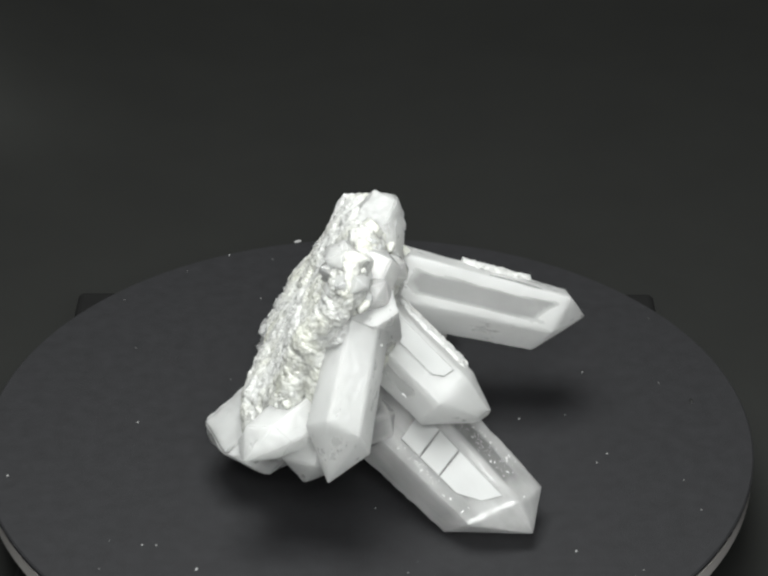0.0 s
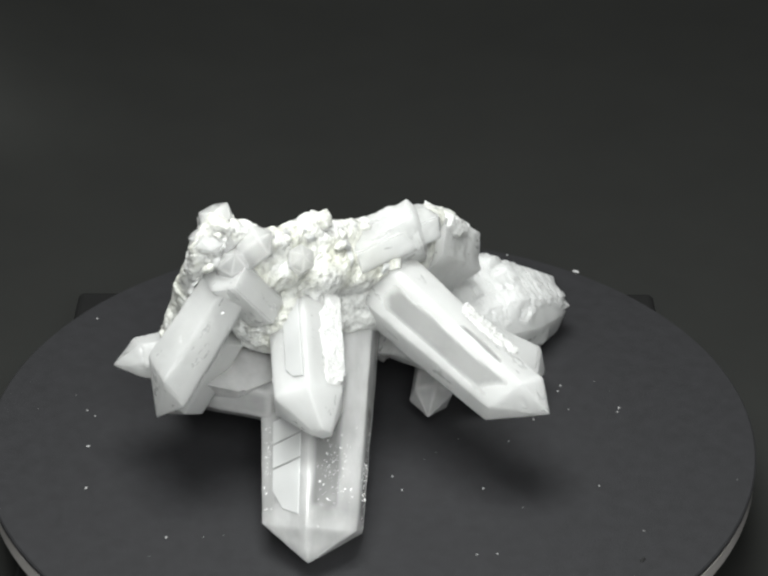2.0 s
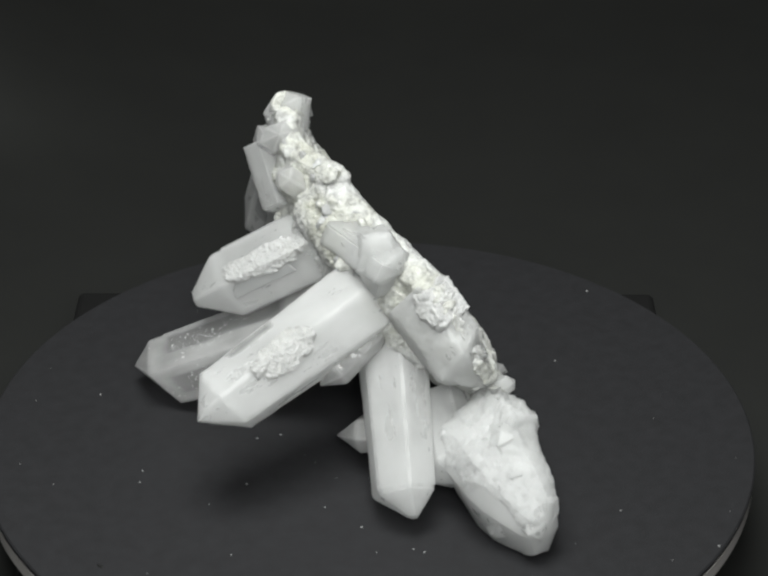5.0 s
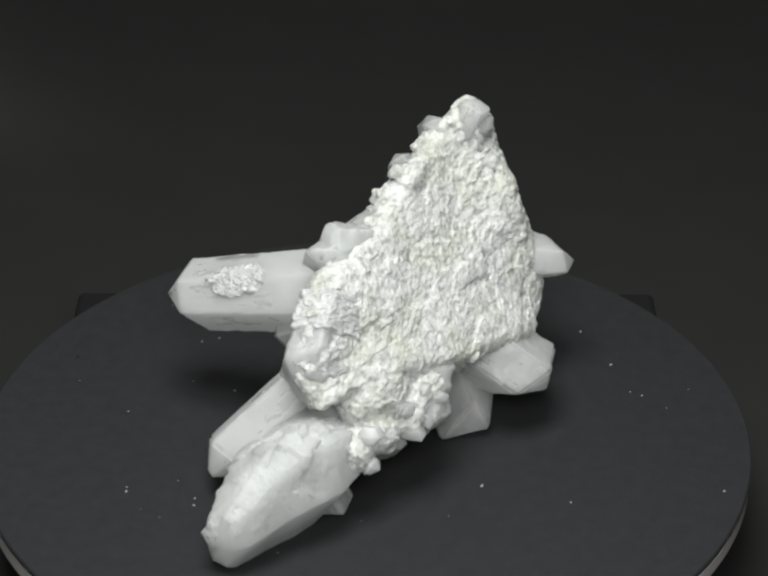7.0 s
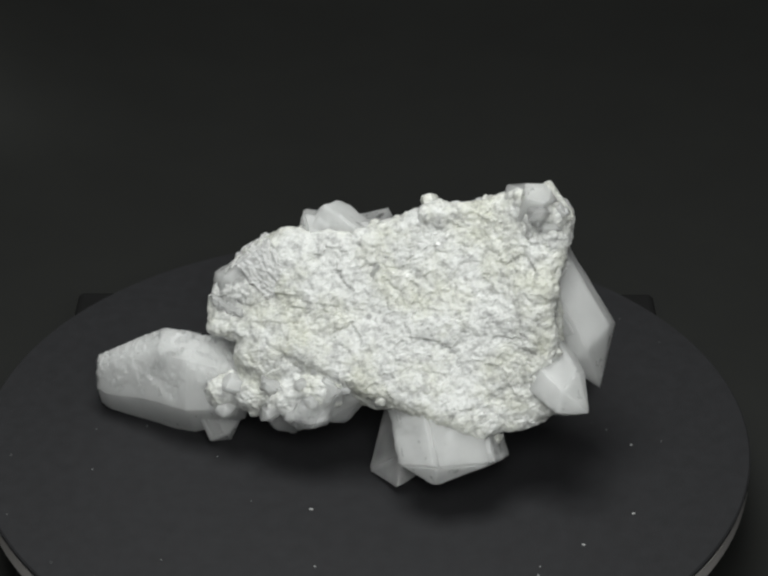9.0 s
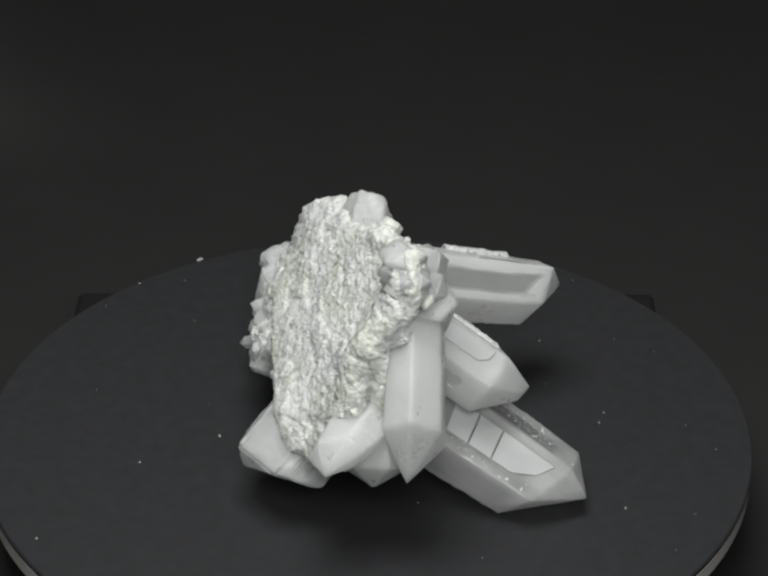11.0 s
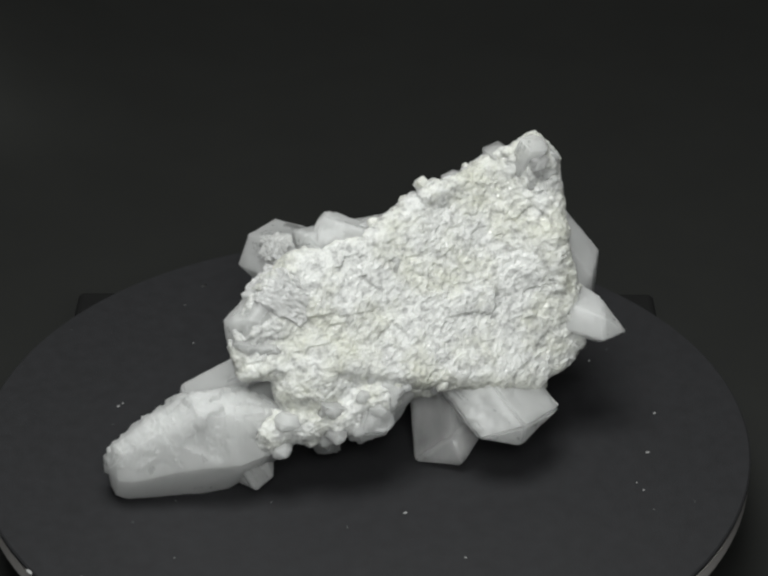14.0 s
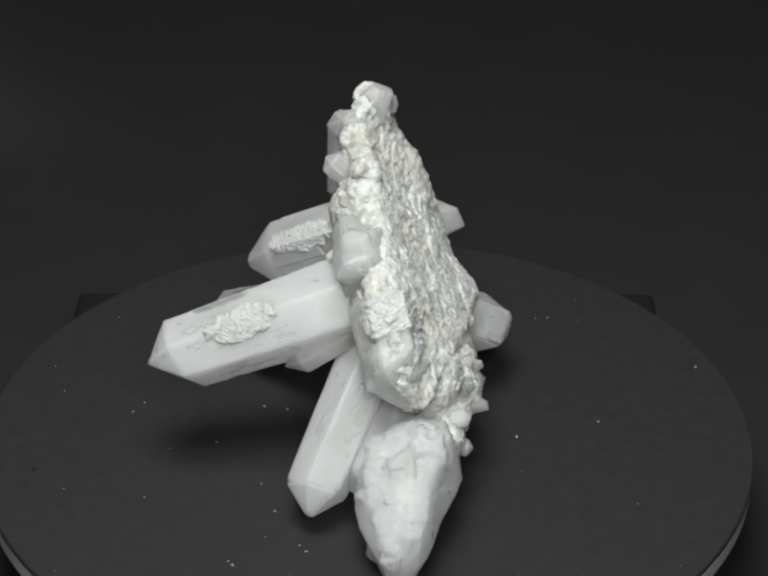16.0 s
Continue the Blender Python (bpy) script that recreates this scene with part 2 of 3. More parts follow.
def crystal(name, p, mat, label="", seed=0, windows=(), flat=None, chips=0.0005, steps_on=(), fine=True, cut=0.0, lumpy=0.0):
    """A six-sided quartz prism with a slanting pointed end. p: base, end, roll, two radii, length of the point,
    apex off the axis (2), slant of the shoulder (2), width of the root; lengths in radii of the disc.
    windows: clear parts of its faces as face, first and last strip. chips: how far its edges are worn."""
    base, end = Vector(p[0:3]) * R, Vector(p[3:6]) * R
    roll, ra, rb, lt, ox, oy, s1, s2, tap = p[6:15]
    ax = (end - base)
    length = ax.length
    ax.normalize()
    u = Vector((0, 0, 1)).cross(ax).normalized()
    v = ax.cross(u)
    low, high = [], []
    for k in range(6):
        ph = k * math.pi / 3
        blunt = 0.8 if k == flat else 1.0
        x, y = ra * math.cos(ph) * blunt, rb * math.sin(ph) * blunt
        X, Y = x * math.cos(roll) - y * math.sin(roll), x * math.sin(roll) + y * math.cos(roll)
        low.append(Vector((X * tap * R, Y * tap * R, 0)))
        high.append(Vector((X * R, Y * R, length - max(0.005, lt + s1 * X + s2 * Y) * R)))
    apex = Vector((ox * R, oy * R, length))
    rows, cols, caps = (48, 18, 16) if fine else (8, 4, 4)
    shift = Vector((seed * 3.3, seed * 1.7, seed * 0.9))
    bm = bmesh.new()
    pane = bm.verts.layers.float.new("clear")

    def settle(q, corner, shoulder):
        """Wavy faces, and edges that are worn back unevenly."""
        n = (q + shift)
        d = 0.00016 * noise.noise(n / 0.006) + 0.00007 * noise.noise(n / 0.0015)
        if lumpy:
            d += lumpy * (noise.noise(n / 0.004) + 0.6 * noise.noise(n / 0.0017) + 0.3 * noise.noise(n / 0.0009))
        if corner or shoulder:
            d -= chips * (0.35 + max(0.0, noise.noise(n / 0.0032)) + 0.7 * max(0.0, noise.noise(n / 0.0012)))
        out = Vector((q.x, q.y, 0.6 * max(0.0, q.z - high[0].z)))
        return q + out.normalized() * d if out.length > 1e-6 else q

    rings = []
    for i in range(rows + caps):
        ring = []
        for k in range(6):
            for j in range(cols):
                w = j / cols
                if i <= rows:
                    f = i / rows
                    q = low[k].lerp(high[k], f).lerp(low[(k + 1) % 6].lerp(high[(k + 1) % 6], f), w)
                else:
                    q = high[k].lerp(high[(k + 1) % 6], w).lerp(apex, (i - rows) / caps)
                q.z = min(q.z, length - cut * R + 0.15 * q.x) if cut else q.z
                ring.append(bm.verts.new(settle(q, j == 0, i == rows)))
        rings.append(ring)
    top = bm.verts.new(apex - Vector((0, 0, chips * 0.6 + cut * R - 0.15 * apex.x * (cut > 0))))
    n = 6 * cols
    bm.faces.new(rings[0][::-1])
    for i, (a, b) in enumerate(zip(rings, rings[1:])):
        for k in range(n):
            bm.faces.new((a[k], a[(k + 1) % n], b[(k + 1) % n], b[k]))
    # faces are clearer in the middle; frosted edges also imitate light scattered along them
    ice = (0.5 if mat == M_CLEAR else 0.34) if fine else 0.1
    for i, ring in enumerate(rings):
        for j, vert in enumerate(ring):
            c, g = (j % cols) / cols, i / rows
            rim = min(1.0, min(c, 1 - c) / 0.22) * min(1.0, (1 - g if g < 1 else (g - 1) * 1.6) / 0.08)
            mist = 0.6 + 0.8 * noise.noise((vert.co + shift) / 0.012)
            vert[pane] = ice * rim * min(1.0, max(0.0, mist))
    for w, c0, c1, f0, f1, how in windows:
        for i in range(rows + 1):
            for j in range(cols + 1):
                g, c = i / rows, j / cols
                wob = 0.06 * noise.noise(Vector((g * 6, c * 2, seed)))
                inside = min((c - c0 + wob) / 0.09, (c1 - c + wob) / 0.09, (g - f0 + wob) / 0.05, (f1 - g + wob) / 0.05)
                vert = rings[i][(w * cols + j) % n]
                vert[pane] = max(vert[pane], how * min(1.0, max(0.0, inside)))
    for k in range(n):
        bm.faces.new((rings[-1][k], rings[-1][(k + 1) % n], top))
    bmesh.ops.recalc_face_normals(bm, faces=bm.faces)
    m = Matrix((u, v, ax)).transposed().to_4x4()
    m.translation = base
    ob = part(name, bm, mat, cluster, label, smooth=True, m=m)
    ob.data.set_sharp_from_angle(angle=radians(24 if fine else 20))
    for k, f0, f1, w0, w1, h in steps_on:
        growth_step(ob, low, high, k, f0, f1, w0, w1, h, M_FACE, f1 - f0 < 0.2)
    return ob


CRYSTALS = [
    ([0.044, 0.048, 0.432, 0.563, 0.081, 0.272, 0.959, 0.099, 0.096, 0.095, 0.016, 0.014, -0.109, -0.299, 1.174], M_QUARTZ, ((1, 0.22, 0.85, 0.1, 0.93, 0.85), (0, 0.72, 1.0, 0.5, 0.87, 0.8), (4, 0.3, 0.6, 0.3, 0.9, 0.4))),
    ([-0.01, -0.43, 0.605, -0.088, -0.642, 0.273, -0.416, 0.081, 0.078, 0.107, -0.015, -0.037, -0.037, 0.487, 0.84], M_QUARTZ, ()),
    ([-0.01, -0.208, 0.473, 0.282, -0.42, 0.267, 0.523, 0.094, 0.104, 0.124, 0.037, 0.023, 0.077, -0.046, 1.046], M_QUARTZ, ((2, 0.2, 0.7, 0.2, 0.8, 0.4),)),
    ([-0.09, -0.084, 0.307, 0.391, -0.519, 0.01, 1.687, 0.105, 0.135, 0.122, -0.005, 0.048, -0.081, -0.485, 1.245], M_CLEAR, ((5, 0.35, 0.95, 0.322, 0.94, 0.8), (0, 0.3, 0.75, 0.492, 0.92, 0.7), (4, 0.2, 0.8, 0.407, 0.96, 0.75))),
    ([-0.008, 0.098, 0.289, 0.195, 0.456, 0.043, -0.565, 0.079, 0.093, 0.085, 0.02, 0.017, 0.047, -0.236, 1.141], M_QUARTZ, ()),
    ([-0.06, 0.36, 0.1, 0.0, 0.705, 0.065, 0.5, 0.075, 0.06, 0.06, 0.0, 0.0, -0.3, -0.2, 1.1], M_QUARTZ, ()),
    ([-0.139, -0.201, 0.264, -0.359, -0.293, 0.099, -0.074, 0.145, 0.094, 0.069, -0.065, 0.028, -0.069, -0.561, 0.994], M_QUARTZ, ()),
    ([-0.03, -0.308, 0.354, -0.247, -0.205, -0.021, -0.229, 0.179, 0.078, 0.174, -0.049, 0.089, 0.874, -0.399, 1.205], M_CLEAR, ()),
    ([-0.015, 0.184, 0.485, -0.06, 0.41, 0.32, 0.093, 0.08, 0.103, 0.106, 0.024, -0.016, 0.451, 0.015, 1.037], M_QUARTZ, ()),
    ([-0.04, -0.045, 0.49, 0.058, 0.163, 0.588, 0.177, 0.067, 0.091, 0.045, 0.004, 0.009, -0.141, -0.104, 1.15], M_QUARTZ, ()),
    ([-0.12, -0.44, 0.36, -0.295, -0.592, 0.315, 0.2, 0.066, 0.05, 0.07, 0.008, -0.01, 0.5, 0.2, 1.5], M_QUARTZ, ()),
    ([0.0, -0.455, 0.66, 0.01, -0.325, 0.49, 0.3, 0.08, 0.06, 0.04, 0, 0, 0, 0, 1.0], M_QUARTZ, ()),
    ([-0.17, -0.42, 0.23, 0.08, -0.3, 0.25, 0.3, 0.065, 0.065, 0.05, 0, 0, 0, 0, 1.0], M_CLEAR, ()),
    ([-0.1, -0.4, 0.42, -0.15, -0.53, 0.2, 0.1, 0.085, 0.07, 0.05, 0, 0, 0, 0, 1.0], M_QUARTZ, ()),
    ([-0.03, 0.28, 0.14, 0.15, 0.075, 0.075, 0.3, 0.06, 0.05, 0.07, 0, 0, 0, 0, 1.0], M_CLEAR, ()),
    ([0.05, 0.1, 0.37, 0.22, 0.11, 0.27, 0.3, 0.05, 0.045, 0.05, 0, 0, 0, 0, 1.0], M_CLEAR, ()),
    ([-0.1, 0.41, 0.15, -0.118, 0.342, 0.0, 0.3, 0.062, 0.055, 0.05, 0, 0, 0.3, 0, 1.0], M_QUARTZ, ()),
    ([-0.01, -0.42, 0.62, 0.045, -0.452, 0.715, 0.3, 0.045, 0.038, 0.035, 0, 0, 0, 0, 1.0], M_CLEAR, ()),
    ([0.0, -0.42, 0.67, 0.045, -0.34, 0.735, 0.3, 0.055, 0.04, 0.03, 0, 0, 0, 0, 1.0], M_CLEAR, ()),
    ([0.0, -0.25, 0.58, 0.09, -0.28, 0.665, 0.3, 0.036, 0.036, 0.02, 0, 0, 0, 0, 1.0], M_CLEAR, ()),
    ([-0.19, 0.05, 0.27, -0.245, 0.135, 0.14, 0.3, 0.075, 0.055, 0.04, 0.01, 0, 0.3, -0.4, 1.0], M_QUARTZ, ()),
    ([0.025, -0.09, 0.56, 0.03, 0.185, 0.57, 0.25, 0.065, 0.05, 0.03, 0.01, 0, 0.3, -0.4, 1.0], M_QUARTZ, ()),
    ([-0.06, 0.24, 0.2, 0.03, 0.46, 0.1, 0.4, 0.075, 0.07, 0.06, 0.0, 0.0, 0.3, 0.3, 1.0], M_QUARTZ, ()),
    ([-0.2, 0.17, 0.27, -0.15, 0.215, 0.075, 0.2, 0.07, 0.05, 0.05, 0.0, 0.0, 0.6, 0.3, 1.0], M_QUARTZ, ()),
    ([-0.2, 0.03, 0.27, -0.215, 0.02, 0.155, 0.6, 0.09, 0.045, 0.04, 0.0, 0.0, 0.3, 0.6, 1.0], M_QUARTZ, ()),
    ([-0.06, 0.27, 0.36, -0.08, 0.395, 0.41, 0.2, 0.06, 0.04, 0.05, 0.0, 0.0, 0.3, 0.6, 1.1], M_QUARTZ, ()),
    ([-0.03, -0.42, 0.7, -0.062, -0.445, 0.805, 0.2, 0.055, 0.042, 0.035, 0.0, 0.0, 0.6, 0.3, 1.0], M_QUARTZ, ()),
    ([-0.03, -0.42, 0.68, -0.035, -0.5, 0.755, 0.5, 0.045, 0.038, 0.03, 0.0, 0.0, 0.3, 0.6, 1.1], M_QUARTZ, ()),
    ([-0.03, 0.64, 0.1, -0.02, 0.728, 0.12, 0.3, 0.05, 0.045, 0.03, 0.0, 0.0, 0.3, 0.6, 1.1], M_QUARTZ, ()),
    ([-0.1, 0.4, 0.21, -0.06, 0.56, 0.268, 0.3, 0.06, 0.028, 0.04, 0.0, 0.0, 0.6, 0.6, 1.0], M_QUARTZ, ()),
    ([-0.08, 0.52, 0.175, -0.04, 0.64, 0.212, 0.1, 0.055, 0.028, 0.04, 0.0, 0.0, 0.6, 0.4, 1.0], M_QUARTZ, ()),
]
# terraces on the larger crystals: face, along (2), across (2), height
TERRACES = {1: [(3, 0.1, 0.8, 0.2, 0.7, 0.0003), (5, 0.2, 0.7, 0.3, 0.8, 0.0003)], 2: [(1, 0.1, 0.9, 0.1, 0.6, 0.0004), (5, 0.3, 0.95, 0.5, 0.9, 0.0003)],
            3: [(0, 0.492, 0.597, 0.15, 0.75, 0.0003), (0, 0.602, 0.708, 0.15, 0.75, 0.0003), (0, 0.712, 0.957, 0.15, 0.75, 0.0003)]}
WORN = {5: 0.001, 22: 0.0006, 23: 0.0012, 24: 0.001, 25: 0.001, 4: 0.0008, 6: 0.0028, 7: 0.002, 9: 0.0008, 10: 0.0005, 11: 0.001, 20: 0.0018, 21: 0.0012}
LUMPY = {5: 0.0004, 23: 0.0008, 24: 0.0005, 25: 0.0007, 6: 0.0004, 8: 0.0005, 9: 0.0005, 10: 0.0002, 20: 0.001, 21: 0.0003}
BLUNT = {26: 0.02, 27: 0.012, 2: 0.035, 4: 0.015, 9: 0.025}
GROWN = [crystal("crystal", p, mat, seed=k, windows=win, flat=0 if k == 0 else None, chips=WORN.get(k, 0.0003), cut=BLUNT.get(k, 0.0), lumpy=LUMPY.get(k, 0.0), steps_on=TERRACES.get(k, ()))
         for k, (p, mat, win) in enumerate(CRYSTALS)]


def flecks(ob, p, faces, f0, f1, w0, w1, count, seed, size=0.00022):
    """Small bright cracks and crumbs in the skin of a crystal, crowded towards the middle of a stretch of its faces."""
    length = (Vector(p[3:6]) - Vector(p[0:3])).length * R
    roll, ra, rb, lt, _, _, s1, s2, tap = p[6:15]
    rnd = random.Random(seed)
    bm = bmesh.new()

    def corner(k, f):
        x, y = ra * math.cos(k * math.pi / 3), rb * math.sin(k * math.pi / 3)
        X, Y = x * math.cos(roll) - y * math.sin(roll), x * math.sin(roll) + y * math.cos(roll)
        return Vector((X * tap * R, Y * tap * R, 0)).lerp(Vector((X * R, Y * R, length - max(0.005, lt + s1 * X + s2 * Y) * R)), f)

    for _ in range(count):
        k = rnd.choice(faces)
        f = f0 + (f1 - f0) * 0.5 * (rnd.random() + rnd.random())
        q = corner(k, f).lerp(corner(k + 1, f), w0 + (w1 - w0) * 0.5 * (rnd.random() + rnd.random()))
        out = Vector((q.x, q.y, 0)).normalized()
        m = Matrix.Translation(q - out * 0.00012) @ Euler((rnd.uniform(0, 3), rnd.uniform(0, 3), rnd.uniform(0, 3))).to_matrix().to_4x4()
        big = size * rnd.uniform(0.6, 1.5) * (1.8 if rnd.random() < 0.1 else 1.0)
        bmesh.ops.create_icosphere(bm, subdivisions=1, radius=big, matrix=m @ Matrix.Diagonal((rnd.uniform(1, 2), 1, 0.45, 1)))
    tagged(part("flecks", bm, M_CRUST, ob, "bright flecks in the crystal's skin"), kind="stuff")


flecks(GROWN[3], CRYSTALS[3][0], (3, 4, 5), 0.45, 1.0, 0.1, 0.9, 600, 5, 0.00015)
flecks(GROWN[3], CRYSTALS[3][0], (0,), 0.45, 1.0, 0.7, 1.0, 60, 15, 0.00015)
flecks(GROWN[4], CRYSTALS[4][0], (0, 1, 2), 0.1, 1.0, 0.0, 1.0, 40, 8, 0.00015)
flecks(GROWN[1], CRYSTALS[1][0], (0, 1, 2, 3, 4, 5), 0.0, 0.9, 0.0, 1.0, 70, 9, 0.00018)
flecks(GROWN[2], CRYSTALS[2][0], (0, 1, 2, 3), 0.1, 1.0, 0.0, 1.0, 70, 10, 0.00018)


# the broad broken crystal at the foot: its section along y as x from, x to, z from, z to
FOOT = [(0.30, -0.17, -0.05, 0.08, 0.22), (0.36, -0.2, 0.05, 0.04, 0.27), (0.44, -0.2, 0.06, 0.01, 0.285), (0.52, -0.165, 0.07, 0.0, 0.28),
        (0.585, -0.13, 0.065, 0.0, 0.245), (0.64, -0.11, 0.045, 0.005, 0.21), (0.685, -0.09, 0.03, 0.01, 0.18), (0.715, -0.075, 0.02, 0.02, 0.165)]


def broken_crystal():
    """A wide milky crystal with flat lower faces, its upper side overgrown and stepped down towards the end."""
    bm = bmesh.new()
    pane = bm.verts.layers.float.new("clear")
    ny, na, rings = 120, 126, []
    corners = [(1.0, -0.1), (0.75, 0.5), (-0.2, 1.0), (-0.75, 0.85), (-1.0, -0.1), (-0.35, -1.0), (0.6, -0.95)]
    for i in range(ny + 1):
        y = FOOT[0][0] + (FOOT[-1][0] - FOOT[0][0]) * i / ny
        k = max(j for j in range(len(FOOT) - 1) if FOOT[j][0] <= y + 1e-9)
        f = (y - FOOT[k][0]) / (FOOT[k + 1][0] - FOOT[k][0])
        x0, x1, z0, z1 = (a + (b - a) * f for a, b in zip(FOOT[k][1:], FOOT[k + 1][1:]))
        ring = []
        for j in range(na):
            w = j * len(corners) / na
            c, g = int(w), w - int(w)
            cx = corners[c][0] * (1 - g) + corners[(c + 1) % len(corners)][0] * g
            cz = corners[c][1] * (1 - g) + corners[(c + 1) % len(corners)][1] * g
            q = Vector(((x0 + x1) / 2 + cx * (x1 - x0) / 2, y, (z0 + z1) / 2 + cz * (z1 - z0) / 2)) * R
            up = min(1.0, max(0.0, (cz - 0.1 + 0.5 * noise.noise(q / 0.007)) / 0.15))
            cell = noise.noise(Vector((math.floor(q.y / 0.0052 + 0.9 * noise.noise(q / 0.006)) * 1.7, math.floor(q.x / 0.007 + 0.8 * noise.noise(q / 0.005)) * 0.9, 2.3)))
            d = 0.0002 * noise.noise(q / 0.004) + up * (0.0022 * cell + 0.0005 + 0.0005 * noise.noise(q / 0.0016) + 0.0003 * noise.noise(q / 0.0008))
            if i > ny - 10:
                d -= 0.0005 * ((i - ny + 10) / 10) ** 2
            vert = bm.verts.new(q + Vector((cx, 0, cz)).normalized() * d)
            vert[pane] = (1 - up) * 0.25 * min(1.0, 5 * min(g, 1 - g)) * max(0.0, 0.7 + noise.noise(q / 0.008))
            ring.append(vert)
        rings.append(ring)
    for a, b in zip(rings, rings[1:]):
        for j in range(na):
            bm.faces.new((a[j], b[j], b[(j + 1) % na], a[(j + 1) % na]))
    for ring in (rings[0], rings[-1]):
        mid = bm.verts.new(sum((v.co for v in ring), Vector()) / na + Vector((0, 0.0012 if ring is rings[-1] else 0, 0)))
        for j in range(na):
            bm.faces.new((ring[j], ring[(j + 1) % na], mid))
    bmesh.ops.recalc_face_normals(bm, faces=bm.faces)
    ob = part("broken_crystal", bm, M_QUARTZ, cluster, "broad broken milky crystal with an overgrown top", smooth=True)
    ob.data.set_sharp_from_angle(angle=radians(18))


broken_crystal()


# the rock slab on which the crystals grew: an uneven plate, leaning
SLAB_AT = Vector((-0.151, -0.078, 0.47)) * R
SLAB_N = Vector((-0.814, 0.077, 0.576)).normalized()
SLAB_U = Vector((0, 0, 1)).cross(SLAB_N).normalized()
SLAB_V = SLAB_N.cross(SLAB_U)
SLAB_M = Matrix((SLAB_U, SLAB_V, SLAB_N)).transposed().to_4x4()
SLAB_M.translation = SLAB_AT
EDGE = [(-0.48, -0.03), (-0.46, -0.12), (-0.33, -0.14), (-0.18, -0.18), (-0.03, -0.22), (0.12, -0.26), (0.25, -0.285), (0.36, -0.24),
        (0.425, -0.18), (0.415, -0.06), (0.40, 0.05), (0.40, 0.17), (0.42, 0.28), (0.35, 0.345), (0.23, 0.305), (0.09, 0.265), (-0.08, 0.185), (-0.29, 0.155), (-0.39, 0.09)]


def edge_radius(angle):
    """How far the slab's edge lies from its middle in a direction."""
    d = Vector((math.cos(angle), math.sin(angle)))
    best = 0.1
    for k, a in enumerate(EDGE):
        a, b = Vector(a), Vector(EDGE[(k + 1) % len(EDGE)])
        e = b - a
        det = d.x * -e.y + d.y * e.x
        if abs(det) < 1e-9:
            continue
        r = (a.x * -e.y + a.y * e.x) / det
        s = (d.x * a.y - d.y * a.x) / det
        if r > 0 and -1e-6 <= s <= 1 + 1e-6:
            best = max(best, r)
    return best


def rough(q, size, seed):
    """Broken, platy relief: cells of uneven height with cracks between them."""
    p = q / size + Vector((seed, 0, 0))
    p = p + 0.35 * Vector((noise.noise(p * 1.7), noise.noise(p * 1.7 + Vector((9, 0, 0))), 0))
    d, pts = noise.voronoi(p)
    c = pts[0]
    lean = Vector((noise.noise(c * 5.1), noise.noise(c * 5.1 + Vector((3, 7, 1))), noise.noise(c * 5.1 + Vector((8, 2, 5)))))
    return 0.9 * noise.noise(c * 3.7) + 1.1 * lean.dot(p - c) + 0.2 * noise.noise(p * 2.9)


def relief(q):
    p = Vector((q.x, q.y * 1.3, q.z))
    return (0.0007 * rough(p, 0.0095, 1) + 0.0004 * rough(p, 0.0046, 7) + 0.00018 * rough(q, 0.0016, 4) + 0.0012 * noise.noise(q / 0.016)
            + 0.0004 * noise.noise(q / 0.005) + 0.00025 * noise.noise(q / 0.0022) + 0.00026 * noise.noise(q / 0.0011))



def swell(u, v):
    """How far the slab bulges towards its rough side: up to the peak, and back at the low corners."""
    peak = 0.085 * math.exp(-((u - 0.37) ** 2 + (v - 0.34) ** 2) / 0.011)
    knob = 0.03 * math.exp(-((u - 0.13) ** 2 + (v - 0.29) ** 2) / 0.004)
    back = 0.05 * math.exp(-((u + 0.46) ** 2 + (v + 0.06) ** 2) / 0.02) + 0.05 * math.exp(-((u - 0.4) ** 2 + (v + 0.2) ** 2) / 0.02)
    side = 0.045 * math.exp(-((u - 0.41) / 0.12) ** 2 - ((v - 0.1) / 0.17) ** 2)
    return peak + knob + side - back


def rock_slab(bm, thick=0.13, na=420, nr=100):
    sides = []
    for side in (1, -1):
        rows = nr if side > 0 else 40
        mid = bm.verts.new((0, 0, 0 if side > 0 else -thick * R))
        rings = []
        for i in range(1, rows + 1):
            f = i / rows
            ring = []
            for k in range(na):
                a = 2 * math.pi * k / na
                r = RIM_R[k] * f * 1.035
                drop = 0.0 if f < 0.85 else 0.03 * ((f - 0.85) / 0.15) ** 2
                z = -drop if side > 0 else -thick + 0.5 * thick * f ** 3
                z += swell(r * math.cos(a), r * math.sin(a))
                ring.append(bm.verts.new((r * math.cos(a) * R, r * math.sin(a) * R, z * R)))
            rings.append(ring)
        for k in range(na):
            bm.faces.new((mid, rings[0][k], rings[0][(k + 1) % na]))
        for a, b in zip(rings, rings[1:]):
            for k in range(na):
                bm.faces.new((a[k], b[k], b[(k + 1) % na], a[(k + 1) % na]))
        sides.append(rings[-1])
    for k in range(na):
        bm.faces.new((sides[0][k], sides[1][k], sides[1][(k + 1) % na], sides[0][(k + 1) % na]))


RIM_R = [edge_radius(2 * math.pi * k / 420) for k in range(420)]
